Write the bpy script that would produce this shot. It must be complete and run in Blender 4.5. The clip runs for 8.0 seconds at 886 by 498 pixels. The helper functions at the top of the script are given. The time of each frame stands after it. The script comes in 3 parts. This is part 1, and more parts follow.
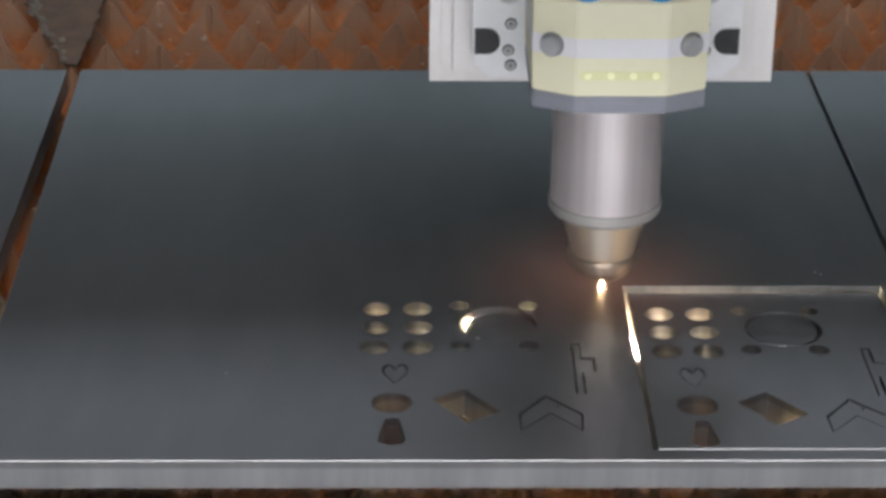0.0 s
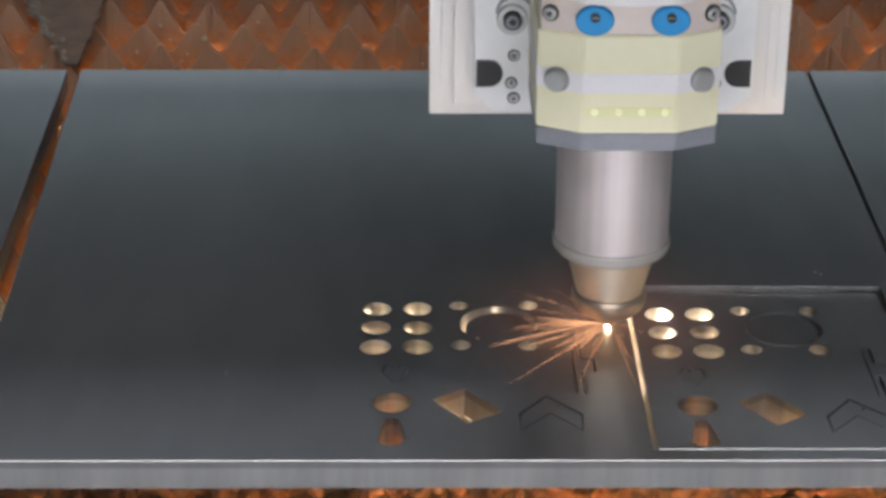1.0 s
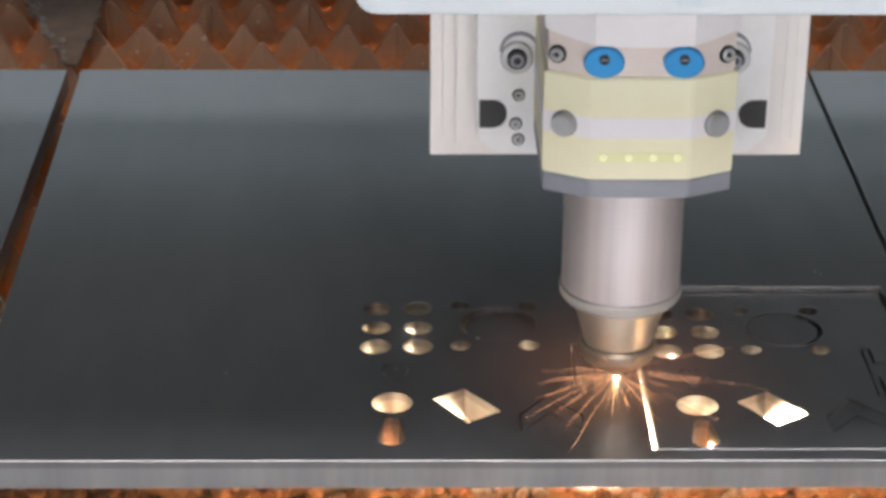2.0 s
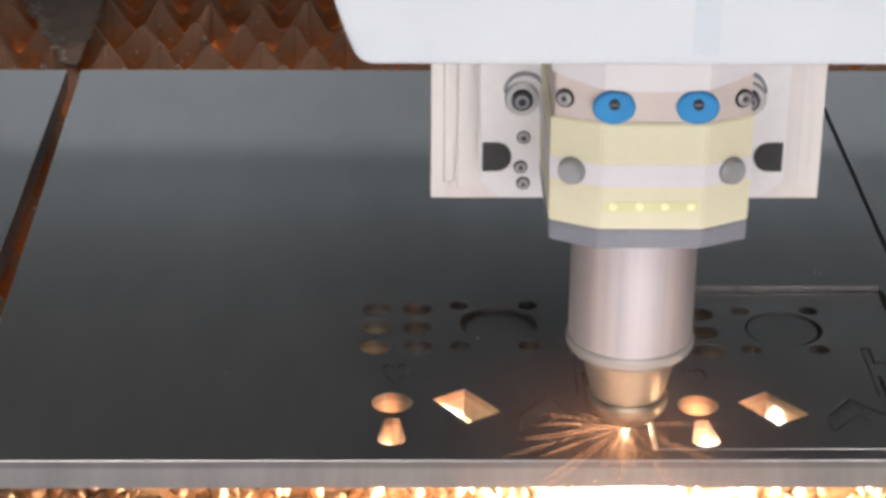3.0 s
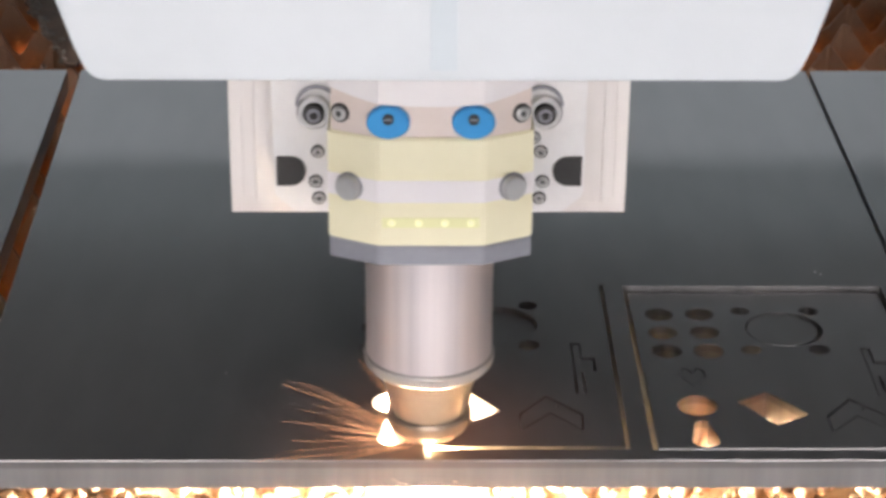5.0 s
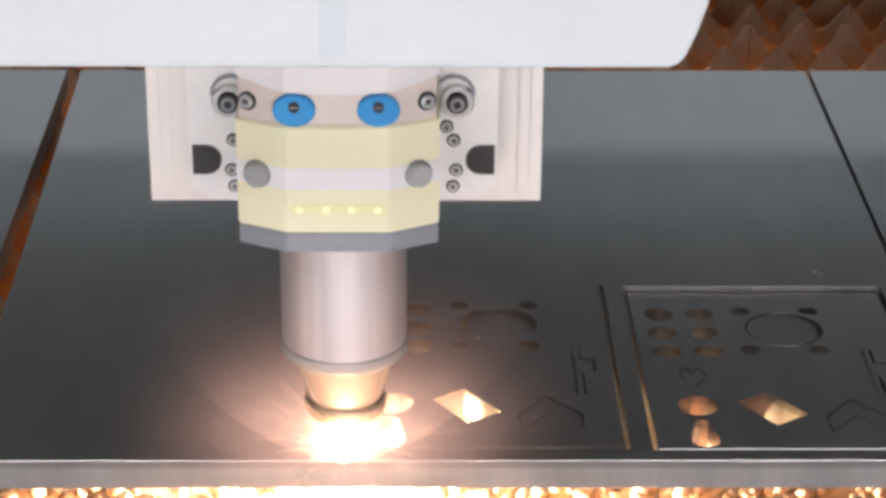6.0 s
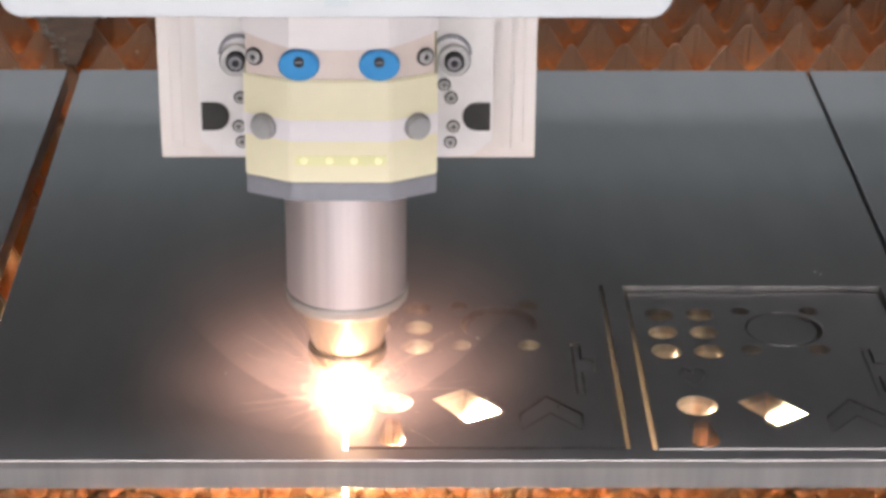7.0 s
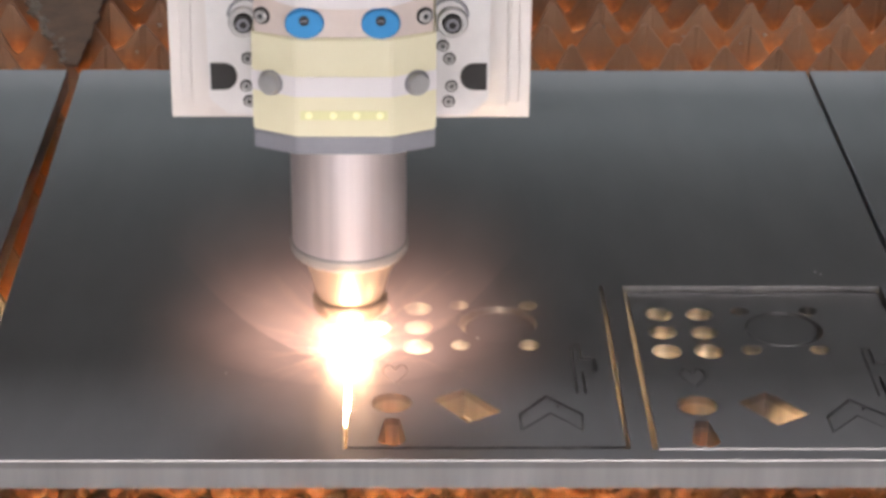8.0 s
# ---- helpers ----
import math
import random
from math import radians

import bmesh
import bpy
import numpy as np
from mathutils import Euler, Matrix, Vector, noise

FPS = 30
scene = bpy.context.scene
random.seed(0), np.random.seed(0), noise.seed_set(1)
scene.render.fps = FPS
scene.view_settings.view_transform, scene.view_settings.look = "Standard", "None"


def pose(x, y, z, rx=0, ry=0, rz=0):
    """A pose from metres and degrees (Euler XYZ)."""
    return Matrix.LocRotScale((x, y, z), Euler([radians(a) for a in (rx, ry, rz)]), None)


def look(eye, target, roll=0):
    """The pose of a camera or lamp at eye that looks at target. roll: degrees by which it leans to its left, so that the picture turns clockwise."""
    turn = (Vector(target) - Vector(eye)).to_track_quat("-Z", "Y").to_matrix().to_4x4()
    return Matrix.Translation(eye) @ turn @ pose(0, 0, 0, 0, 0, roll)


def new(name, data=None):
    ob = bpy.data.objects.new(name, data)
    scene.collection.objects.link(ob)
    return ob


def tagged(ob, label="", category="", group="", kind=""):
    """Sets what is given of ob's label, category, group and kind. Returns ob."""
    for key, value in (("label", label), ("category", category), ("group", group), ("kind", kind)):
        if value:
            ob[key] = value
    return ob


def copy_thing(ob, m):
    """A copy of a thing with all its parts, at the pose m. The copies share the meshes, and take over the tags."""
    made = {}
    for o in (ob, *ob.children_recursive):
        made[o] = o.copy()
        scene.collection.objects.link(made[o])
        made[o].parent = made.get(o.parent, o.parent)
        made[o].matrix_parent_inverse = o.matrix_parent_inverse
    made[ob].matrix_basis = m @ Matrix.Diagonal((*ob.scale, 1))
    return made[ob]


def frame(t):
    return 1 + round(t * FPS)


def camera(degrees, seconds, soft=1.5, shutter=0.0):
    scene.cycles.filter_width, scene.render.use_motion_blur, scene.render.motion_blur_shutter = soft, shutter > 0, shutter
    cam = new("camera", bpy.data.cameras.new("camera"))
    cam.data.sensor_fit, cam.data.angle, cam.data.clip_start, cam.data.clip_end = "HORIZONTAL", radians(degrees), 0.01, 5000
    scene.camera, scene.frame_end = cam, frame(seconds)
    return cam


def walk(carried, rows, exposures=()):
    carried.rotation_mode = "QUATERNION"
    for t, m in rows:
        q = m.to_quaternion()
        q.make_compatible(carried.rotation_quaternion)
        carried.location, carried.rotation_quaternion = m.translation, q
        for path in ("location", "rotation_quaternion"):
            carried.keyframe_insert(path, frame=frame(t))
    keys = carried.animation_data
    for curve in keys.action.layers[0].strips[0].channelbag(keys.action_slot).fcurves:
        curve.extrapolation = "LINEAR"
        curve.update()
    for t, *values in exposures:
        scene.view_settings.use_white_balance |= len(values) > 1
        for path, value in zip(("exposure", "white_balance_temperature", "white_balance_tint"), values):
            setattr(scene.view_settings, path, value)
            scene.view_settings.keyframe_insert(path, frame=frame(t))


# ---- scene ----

# Units: metres. Sheet top at z = 0, its front edge along y = 0.

# ---- camera ----
TILT, YAW = radians(25.194), radians(0.891)
EYE = Vector((0.0, -1.0007, 0.5905))
AIM = EYE + Vector((math.sin(YAW) * math.cos(TILT), math.cos(YAW) * math.cos(TILT), -math.sin(TILT)))
cam = camera(22.174, 8.0, soft=3.4, shutter=0.5)
STAND = look(EYE, AIM, 0.411)
walk(cam, [(0, STAND), (8, STAND)], [(0, -0.10, 6280, 10), (1.7, -0.06, 6480, 11), (3.2, 0.10, 6830, 16), (5.8, 0.12, 6830, 16), (8, 0.16, 6930, 18)])

# ---- light ----
world = bpy.data.worlds.new("world")
scene.world = world
world.use_nodes = True
world.node_tree.nodes["Background"].inputs["Color"].default_value = (0.55, 0.62, 0.7, 1)
world.node_tree.nodes["Background"].inputs["Strength"].default_value = 0.15
PANEL_GLOW = 11.0
SOUTH_GLOW = 5.0
ROOF_GLOW = 2.35
NORTH_GLOW = 0.68
JET_GLOW = 2400.0
FLARE_GLOW = 14.0

# the nozzle tip's way over the sheet: seconds, x, y
TIP = [(0.0, 0.1128, 0.2027), (0.5, 0.1124, 0.1788), (1.0, 0.1124, 0.1504), (1.5, 0.1124, 0.1197), (2.0, 0.1124, 0.0900),
       (2.5, 0.1124, 0.0605), (3.0, 0.1124, 0.0313), (3.2, 0.1124, 0.0190), (3.3, 0.1105, 0.0136), (3.5, 0.0985, 0.0128),
       (4.0, 0.0697, 0.0128), (4.5, 0.0391, 0.0128), (5.0, 0.0090, 0.0128), (5.5, -0.0215, 0.0128), (5.68, -0.0322, 0.0131),
       (5.8, -0.0341, 0.0160), (6.0, -0.0341, 0.0274), (6.5, -0.0342, 0.0571), (7.0, -0.0345, 0.0860), (7.5, -0.0346, 0.1166),
       (8.0, -0.0345, 0.1452)]


def tip_at(t):
    ts = [r[0] for r in TIP]
    return float(np.interp(t, ts, [r[1] for r in TIP])), float(np.interp(t, ts, [r[2] for r in TIP]))


# ---- materials ----
def material(name):
    m = bpy.data.materials.new(name)
    m.use_nodes = True
    return m, m.node_tree.nodes, m.node_tree.links, m.node_tree.nodes["Principled BSDF"]


def grainy(name, dark, light, scale, rough=(0.4, 0.6), metal=0.0, bump=0.0, fine=None, stretch=(1, 1, 1), fine_mix=0.35, spec=0.5):
    """A surface with two scales of variation in colour, gloss and relief."""
    m, n, l, b = material(name)
    co = n.new("ShaderNodeTexCoord")
    mp = n.new("ShaderNodeMapping")
    mp.inputs["Scale"].default_value = stretch
    l.new(co.outputs["Object"], mp.inputs["Vector"])
    big = n.new("ShaderNodeTexNoise")
    big.inputs["Scale"].default_value, big.inputs["Detail"].default_value = scale, 5
    small = n.new("ShaderNodeTexNoise")
    small.inputs["Scale"].default_value, small.inputs["Detail"].default_value = fine or scale * 9, 6
    l.new(mp.outputs["Vector"], big.inputs["Vector"])
    l.new(mp.outputs["Vector"], small.inputs["Vector"])
    mix = n.new("ShaderNodeMix")
    mix.inputs["Factor"].default_value = fine_mix
    l.new(big.outputs["Fac"], mix.inputs["A"])
    l.new(small.outputs["Fac"], mix.inputs["B"])
    ramp = n.new("ShaderNodeValToRGB")
    ramp.color_ramp.elements[0].position, ramp.color_ramp.elements[1].position = 0.32, 0.68
    ramp.color_ramp.elements[0].color, ramp.color_ramp.elements[1].color = (*dark, 1), (*light, 1)
    l.new(mix.outputs["Result"], ramp.inputs["Fac"])
    l.new(ramp.outputs["Color"], b.inputs["Base Color"])
    rr = n.new("ShaderNodeMapRange")
    rr.inputs["From Min"].default_value, rr.inputs["From Max"].default_value = 0.3, 0.7
    rr.inputs["To Min"].default_value, rr.inputs["To Max"].default_value = rough
    l.new(mix.outputs["Result"], rr.inputs["Value"])
    l.new(rr.outputs["Result"], b.inputs["Roughness"])
    b.inputs["Metallic"].default_value = metal
    b.inputs["Specular IOR Level"].default_value = spec
    if bump:
        bp = n.new("ShaderNodeBump")
        bp.inputs["Strength"].default_value, bp.inputs["Distance"].default_value = bump, 0.0006
        l.new(small.outputs["Fac"], bp.inputs["Height"])
        l.new(bp.outputs["Normal"], b.inputs["Normal"])
    return m


def glowing(name, colour, strength, lights=True):
    m, n, l, b = material(name)
    if not lights:
        m.cycles.emission_sampling = "NONE"
    b.inputs["Base Color"].default_value = (*colour, 1)
    b.inputs["Emission Color"].default_value = (*colour, 1)
    b.inputs["Emission Strength"].default_value = strength
    return m


def halo_layer(name, colour, strength, r, z):
    """A thin sheet that stands for bloom: lets all light pass, adds its own, and thins out from its hot middle."""
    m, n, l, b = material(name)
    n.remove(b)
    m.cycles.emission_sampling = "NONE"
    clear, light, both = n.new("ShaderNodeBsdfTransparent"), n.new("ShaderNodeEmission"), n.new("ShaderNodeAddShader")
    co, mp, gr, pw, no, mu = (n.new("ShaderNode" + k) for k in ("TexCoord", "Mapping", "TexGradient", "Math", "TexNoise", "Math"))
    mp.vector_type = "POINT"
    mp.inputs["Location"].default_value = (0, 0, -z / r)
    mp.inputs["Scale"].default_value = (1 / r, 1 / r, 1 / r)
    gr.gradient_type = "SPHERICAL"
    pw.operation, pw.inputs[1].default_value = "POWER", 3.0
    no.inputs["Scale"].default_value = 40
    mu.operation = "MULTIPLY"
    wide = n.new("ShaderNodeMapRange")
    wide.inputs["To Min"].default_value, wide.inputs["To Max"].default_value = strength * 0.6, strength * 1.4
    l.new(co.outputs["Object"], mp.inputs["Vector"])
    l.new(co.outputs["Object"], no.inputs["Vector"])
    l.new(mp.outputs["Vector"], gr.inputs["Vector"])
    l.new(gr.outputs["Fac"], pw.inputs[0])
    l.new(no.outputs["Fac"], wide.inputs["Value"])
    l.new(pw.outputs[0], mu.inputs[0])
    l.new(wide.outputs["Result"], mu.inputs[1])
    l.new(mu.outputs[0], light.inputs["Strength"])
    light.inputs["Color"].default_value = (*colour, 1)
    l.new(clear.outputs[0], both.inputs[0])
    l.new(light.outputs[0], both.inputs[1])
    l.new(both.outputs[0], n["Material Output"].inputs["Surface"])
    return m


def two_zone(name, *args):
    """A laser-cut wall: a smooth darker zone along the upper rim, coarse and paler below."""
    m = grainy(name, *args)
    n, l = m.node_tree.nodes, m.node_tree.links
    b = n["Principled BSDF"]
    pale = b.inputs["Base Color"].links[0].from_socket
    co, sep, mr, mix = n.new("ShaderNodeTexCoord"), n.new("ShaderNodeSeparateXYZ"), n.new("ShaderNodeMapRange"), n.new("ShaderNodeMix")
    l.new(co.outputs["Object"], sep.inputs[0])
    mr.inputs["From Min"].default_value, mr.inputs["From Max"].default_value = -0.0052, -0.0036
    mr.inputs["To Max"].default_value = 0.5
    l.new(sep.outputs["Z"], mr.inputs["Value"])
    mix.data_type, mix.blend_type = "RGBA", "MIX"
    l.new(mr.outputs["Result"], mix.inputs["Factor"])
    l.new(pale, mix.inputs["A"])
    mix.inputs["B"].default_value = (0.13, 0.13, 0.135, 1)
    l.new(mix.outputs["Result"], b.inputs["Base Color"])
    return m


SHEET = grainy("mill_steel", (0.165, 0.170, 0.178), (0.225, 0.231, 0.240), 6, (0.34, 0.40), 0.93, 0.0, 36, (1, 0.3, 1), 0.38)
CUT = two_zone("laser_cut_steel", (0.25, 0.255, 0.265), (0.50, 0.50, 0.505), 75, (0.28, 0.42), 0.9, 0.22, 190, (1, 1, 0.06), 0.3)
EDGE = two_zone("sheared_edge_steel", (0.27, 0.305, 0.34), (0.40, 0.435, 0.47), 30, (0.36, 0.48), 0.9, 0.12, 190, (1, 1, 0.10), 0.3)
WORN = grainy("worn_edge_steel", (0.30, 0.31, 0.32), (0.52, 0.52, 0.53), 40, (0.35, 0.5), 1.0, 0.2, 200)
RUST = grainy("rusty_steel", (0.13, 0.045, 0.018), (0.42, 0.17, 0.065), 32, (0.65, 0.9), 0.0, 0.9, 210, fine_mix=0.5)


def glow_toned_rust():
    """Orange rust; glow from below put into the colour, dark grey-brown along the tips, with an uneven border."""
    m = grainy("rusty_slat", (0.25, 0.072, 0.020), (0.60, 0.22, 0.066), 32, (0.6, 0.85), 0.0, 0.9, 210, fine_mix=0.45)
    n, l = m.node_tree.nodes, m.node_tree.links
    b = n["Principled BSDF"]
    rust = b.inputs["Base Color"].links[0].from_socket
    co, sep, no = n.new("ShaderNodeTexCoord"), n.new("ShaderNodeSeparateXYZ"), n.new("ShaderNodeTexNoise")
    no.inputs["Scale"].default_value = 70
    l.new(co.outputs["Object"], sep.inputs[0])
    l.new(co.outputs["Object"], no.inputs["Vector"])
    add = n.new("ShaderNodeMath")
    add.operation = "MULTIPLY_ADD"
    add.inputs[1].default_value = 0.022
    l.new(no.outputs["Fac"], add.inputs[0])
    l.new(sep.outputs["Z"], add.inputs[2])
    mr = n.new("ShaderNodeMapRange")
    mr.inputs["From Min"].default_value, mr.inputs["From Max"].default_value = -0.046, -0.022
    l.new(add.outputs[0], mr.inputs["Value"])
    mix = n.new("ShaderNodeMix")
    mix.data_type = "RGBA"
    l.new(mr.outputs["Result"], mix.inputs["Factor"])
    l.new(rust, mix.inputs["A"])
    # tip tone that leaves the orange glow to the lower slat
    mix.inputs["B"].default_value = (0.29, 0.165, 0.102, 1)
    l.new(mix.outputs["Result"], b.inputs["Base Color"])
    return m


SLATRUST = glow_toned_rust()
CAKED = grainy("slag_caked_steel", (0.19, 0.160, 0.125), (0.40, 0.345, 0.280), 40, (0.6, 0.85), 0.0, 0.9, 230, fine_mix=0.5)
SCRAP = grainy("sooty_scrap_steel", (0.055, 0.036, 0.025), (0.16, 0.098, 0.064), 40, (0.75, 0.9), 0.0, 0.6)
DROSS = grainy("grey_dross", (0.085, 0.070, 0.056), (0.20, 0.175, 0.150), 90, (0.5, 0.75), 0.1, 0.6)
SLAG = grainy("slag", (0.19, 0.125, 0.095), (0.50, 0.42, 0.35), 60, (0.45, 0.8), 0.1, 0.9, 320)
BED = grainy("soot_floor", (0.12, 0.10, 0.08), (0.26, 0.22, 0.17), 12, (0.7, 0.95), 0.0, 0.6)
ALU = grainy("milled_aluminium", (0.70, 0.675, 0.665), (0.81, 0.785, 0.775), 22, (0.36, 0.48), 0.1, 0.12, 200, (1, 1, 0.12))
# Side blocks lighter than ALU: shading contrast with the plate, put into colour.
BLOCK_ALU = grainy("block_aluminium", (0.77, 0.775, 0.79), (0.84, 0.845, 0.86), 26, (0.34, 0.44), 0.1, 0.08)
WHITE = grainy("white_paint", (0.49, 0.535, 0.57), (0.53, 0.575, 0.61), 7, (0.28, 0.36), 0.0, 0.03)
PALE = grainy("white_plastic", (0.80, 0.78, 0.80), (0.85, 0.83, 0.85), 14, (0.35, 0.45), 0.0, 0.03)
YELLOW = grainy("pale_yellow_plastic", (0.81, 0.775, 0.56), (0.86, 0.825, 0.61), 16, (0.38, 0.5), 0.0, 0.04)
PEACH = grainy("bead_blasted_aluminium", (0.68, 0.59, 0.55), (0.75, 0.66, 0.62), 30, (0.45, 0.55), 0.1, 0.15)
BLUE = grainy("blue_anodised", (0.015, 0.26, 0.62), (0.025, 0.32, 0.70), 60, (0.3, 0.4), 0.15, 0.05)
GREY = grainy("grey_anodised", (0.24, 0.25, 0.29), (0.30, 0.31, 0.35), 30, (0.4, 0.5), 0.2, 0.1)
BLACK = grainy("black_rubber", (0.012, 0.012, 0.013), (0.03, 0.03, 0.032), 60, (0.45, 0.6), 0.0, 0.1)
STEEL = grainy("turned_steel", (0.74, 0.67, 0.68), (0.96, 0.88, 0.88), 70, (0.30, 0.42), 0.62, 0.03, 260, (1, 1, 0.02), 0.3)
RING = grainy("knurled_ring_steel", (0.50, 0.48, 0.46), (0.60, 0.58, 0.56), 40, (0.4, 0.5), 0.4, 0.15)
SEAM = grainy("dark_seam_steel", (0.26, 0.24, 0.23), (0.34, 0.32, 0.31), 40, (0.4, 0.5), 0.3)
CONE = grainy("pale_polished_cone", (0.84, 0.74, 0.60), (0.92, 0.83, 0.70), 40, (0.28, 0.34), 0.80, 0.04)
BRASS = grainy("nozzle_copper", (0.46, 0.37, 0.29), (0.60, 0.50, 0.40), 40, (0.3, 0.45), 0.8, 0.15)
BOLT = grainy("bolt_steel", (0.50, 0.50, 0.50), (0.62, 0.62, 0.62), 80, (0.25, 0.38), 0.7, 0.1)
BEAM = grainy("dark_machine_paint", (0.030, 0.031, 0.034), (0.050, 0.051, 0.055), 5, (0.4, 0.55), 0.0, 0.05)
WALLPAINT = grainy("workshop_wall_paint", (0.11, 0.112, 0.118), (0.17, 0.172, 0.178), 0.8, (0.7, 0.9))
CEILPAINT = grainy("workshop_ceiling", (0.10, 0.10, 0.10), (0.14, 0.14, 0.14), 0.8, (0.7, 0.9))
CONCRETE = grainy("painted_concrete", (0.36, 0.40, 0.44), (0.45, 0.49, 0.53), 1.2, (0.7, 0.9), 0.0, 0.3)
LED = glowing("led_yellow", (0.94, 0.95, 0.60), 0.14)
GLOWBAND = grainy("led_glow_tint", (0.78, 0.78, 0.43), (0.82, 0.82, 0.48), 30, (0.3, 0.4))
PANEL = glowing("ceiling_light_diffuser", (1.0, 0.97, 0.95), PANEL_GLOW)
PANE = glowing("north_glow_pane", (0.72, 0.85, 0.89), NORTH_GLOW)
BRIGHTPANE = glowing("south_glow_pane", (1.0, 0.98, 0.97), SOUTH_GLOW)
ROOFPANE = glowing("roof_glow_pane", (0.92, 0.94, 1.0), ROOF_GLOW)
JET = glowing("molten_jet", (1.0, 0.74, 0.44), JET_GLOW)
JET_TOP = glowing("white_hot_jet", (1.0, 0.80, 0.52), JET_GLOW * 7.5)
FLARE = glowing("white_hot_plasma", (1.0, 0.66, 0.38), FLARE_GLOW)
SPARK = glowing("spark_streak", (1.0, 0.47, 0.22), 4.4, False)
BEAD = glowing("cut_point_bead", (1.0, 0.70, 0.38), 650.0)
BLOOM_HOT = glowing("hot_bloom_needle", (1.0, 0.80, 0.58), 5.0, False)
BLOOM_WARM = glowing("warm_bloom_needle", (1.0, 0.62, 0.38), 1.6, False)
TRAIL = glowing("molten_trail", (1.0, 0.66, 0.32), 40.0)


# ---- mesh tools ----
def mesh_object(name, bm, mats, smooth=False):
    me = bpy.data.meshes.new(name)
    bmesh.ops.recalc_face_normals(bm, faces=bm.faces)
    if smooth:
        for f in bm.faces:
            f.smooth = True
    bm.to_mesh(me)
    bm.free()
    for m in mats if isinstance(mats, (list, tuple)) else [mats]:
        me.materials.append(m)
    return new(name, me)


def part(name, bm, mat, parent, label="", smooth=False):
    ob = mesh_object(name, bm, mat, smooth)
    ob.parent = parent
    if label:
        ob["label"] = label
    return ob


def box(x0, x1, y0, y1, z0, z1, bevel=0.0, seg=2):
    bm = bmesh.new()
    bmesh.ops.create_cube(bm, size=1, matrix=Matrix.Translation(((x0 + x1) / 2, (y0 + y1) / 2, (z0 + z1) / 2)) @ Matrix.Diagonal((x1 - x0, y1 - y0, z1 - z0, 1)))
    if bevel:
        bmesh.ops.bevel(bm, geom=bm.edges[:], offset=bevel, segments=seg, affect="EDGES", profile=0.6)
    return bm


def turned(profile, seg=48, m=None):
    """A solid of revolution about z from (radius, z) pairs."""
    bm = bmesh.new()
    rings = []
    for r, z in profile:
        rings.append([bm.verts.new((r * math.cos(2 * math.pi * i / seg), r * math.sin(2 * math.pi * i / seg), z)) for i in range(seg)])
    for a, b in zip(rings, rings[1:]):
        for i in range(seg):
            bm.faces.new((a[i], a[(i + 1) % seg], b[(i + 1) % seg], b[i]))
    bm.faces.new(rings[0][::-1])
    bm.faces.new(rings[-1])
    if m is not None:
        bmesh.ops.transform(bm, matrix=m, verts=bm.verts)
    return bm


def sharp_turned(name, profile, mat, parent, label="", seg=64, m=None):
    ob = part(name, turned(profile, seg, m), mat, parent, label, True)
    ob.data.set_sharp_from_angle(angle=radians(28))
    return ob


FACING = pose(0, 0, 0, 90, 0, 0)  # turns +z towards the front (-y)


def inset(pts, d):
    """Move a closed counter-clockwise outline inwards by d."""
    out = []
    k = len(pts)
    for i in range(k):
        p, a, b = Vector(pts[i]), Vector(pts[i - 1]), Vector(pts[(i + 1) % k])
        u, v = (p - a).normalized(), (b - p).normalized()
        n1, n2 = Vector((-u.y, u.x)), Vector((-v.y, v.x))
        w = n1 + n2
        w = w / max(0.35, w.dot(n1)) if w.length > 1e-6 else n1
        out.append((p.x + w.x * d, p.y + w.y * d))
    return out


def slab(outer, holes, z0, z1, chamfer=0.00035):
    """A flat plate with cut-outs: faces 0 top and bottom, 1 walls of the cut-outs, 2 worn upper edge, 3 outer walls."""
    bm = bmesh.new()
    loops = [inset(outer, chamfer)] + holes
    edges, tops = [], []
    for pts in loops:
        vs = [bm.verts.new((x, y, z1)) for x, y in pts]
        tops.append(vs)
        edges += [bm.edges.new((vs[i], vs[(i + 1) % len(vs)])) for i in range(len(vs))]
    bmesh.ops.triangle_fill(bm, use_beauty=True, use_dissolve=False, edges=edges)
    top_faces = bm.faces[:]
    low = {}
    for vs in tops:
        for v in vs:
            low[v] = bm.verts.new((v.co.x, v.co.y, z0))
    for f in top_faces:
        bm.faces.new([low[v] for v in reversed(f.verts)])
    for k, vs in enumerate(tops):
        n = len(vs)
        if k == 0:
            mid = [bm.verts.new((x, y, z1 - chamfer)) for x, y in outer]
            end = [bm.verts.new((x, y, z0 + chamfer)) for x, y in outer]
            for i in range(n):
                j = (i + 1) % n
                bm.faces.new((vs[i], vs[j], mid[j], mid[i])).material_index = 2
                bm.faces.new((mid[i], mid[j], end[j], end[i])).material_index = 3
                bm.faces.new((end[i], end[j], low[vs[j]], low[vs[i]])).material_index = 3
        else:
            for i in range(n):
                j = (i + 1) % n
                bm.faces.new((vs[i], vs[j], low[vs[j]], low[vs[i]])).material_index = 1
    return bm


def circle(x, y, r, n=36):
    return [(x + r * math.cos(2 * math.pi * i / n), y + r * math.sin(2 * math.pi * i / n)) for i in range(n)]


# ---- workshop shell ----
def shell(name, b, mat, label):
    return tagged(mesh_object(name, box(*b), mat), label, "structure", kind="structure")


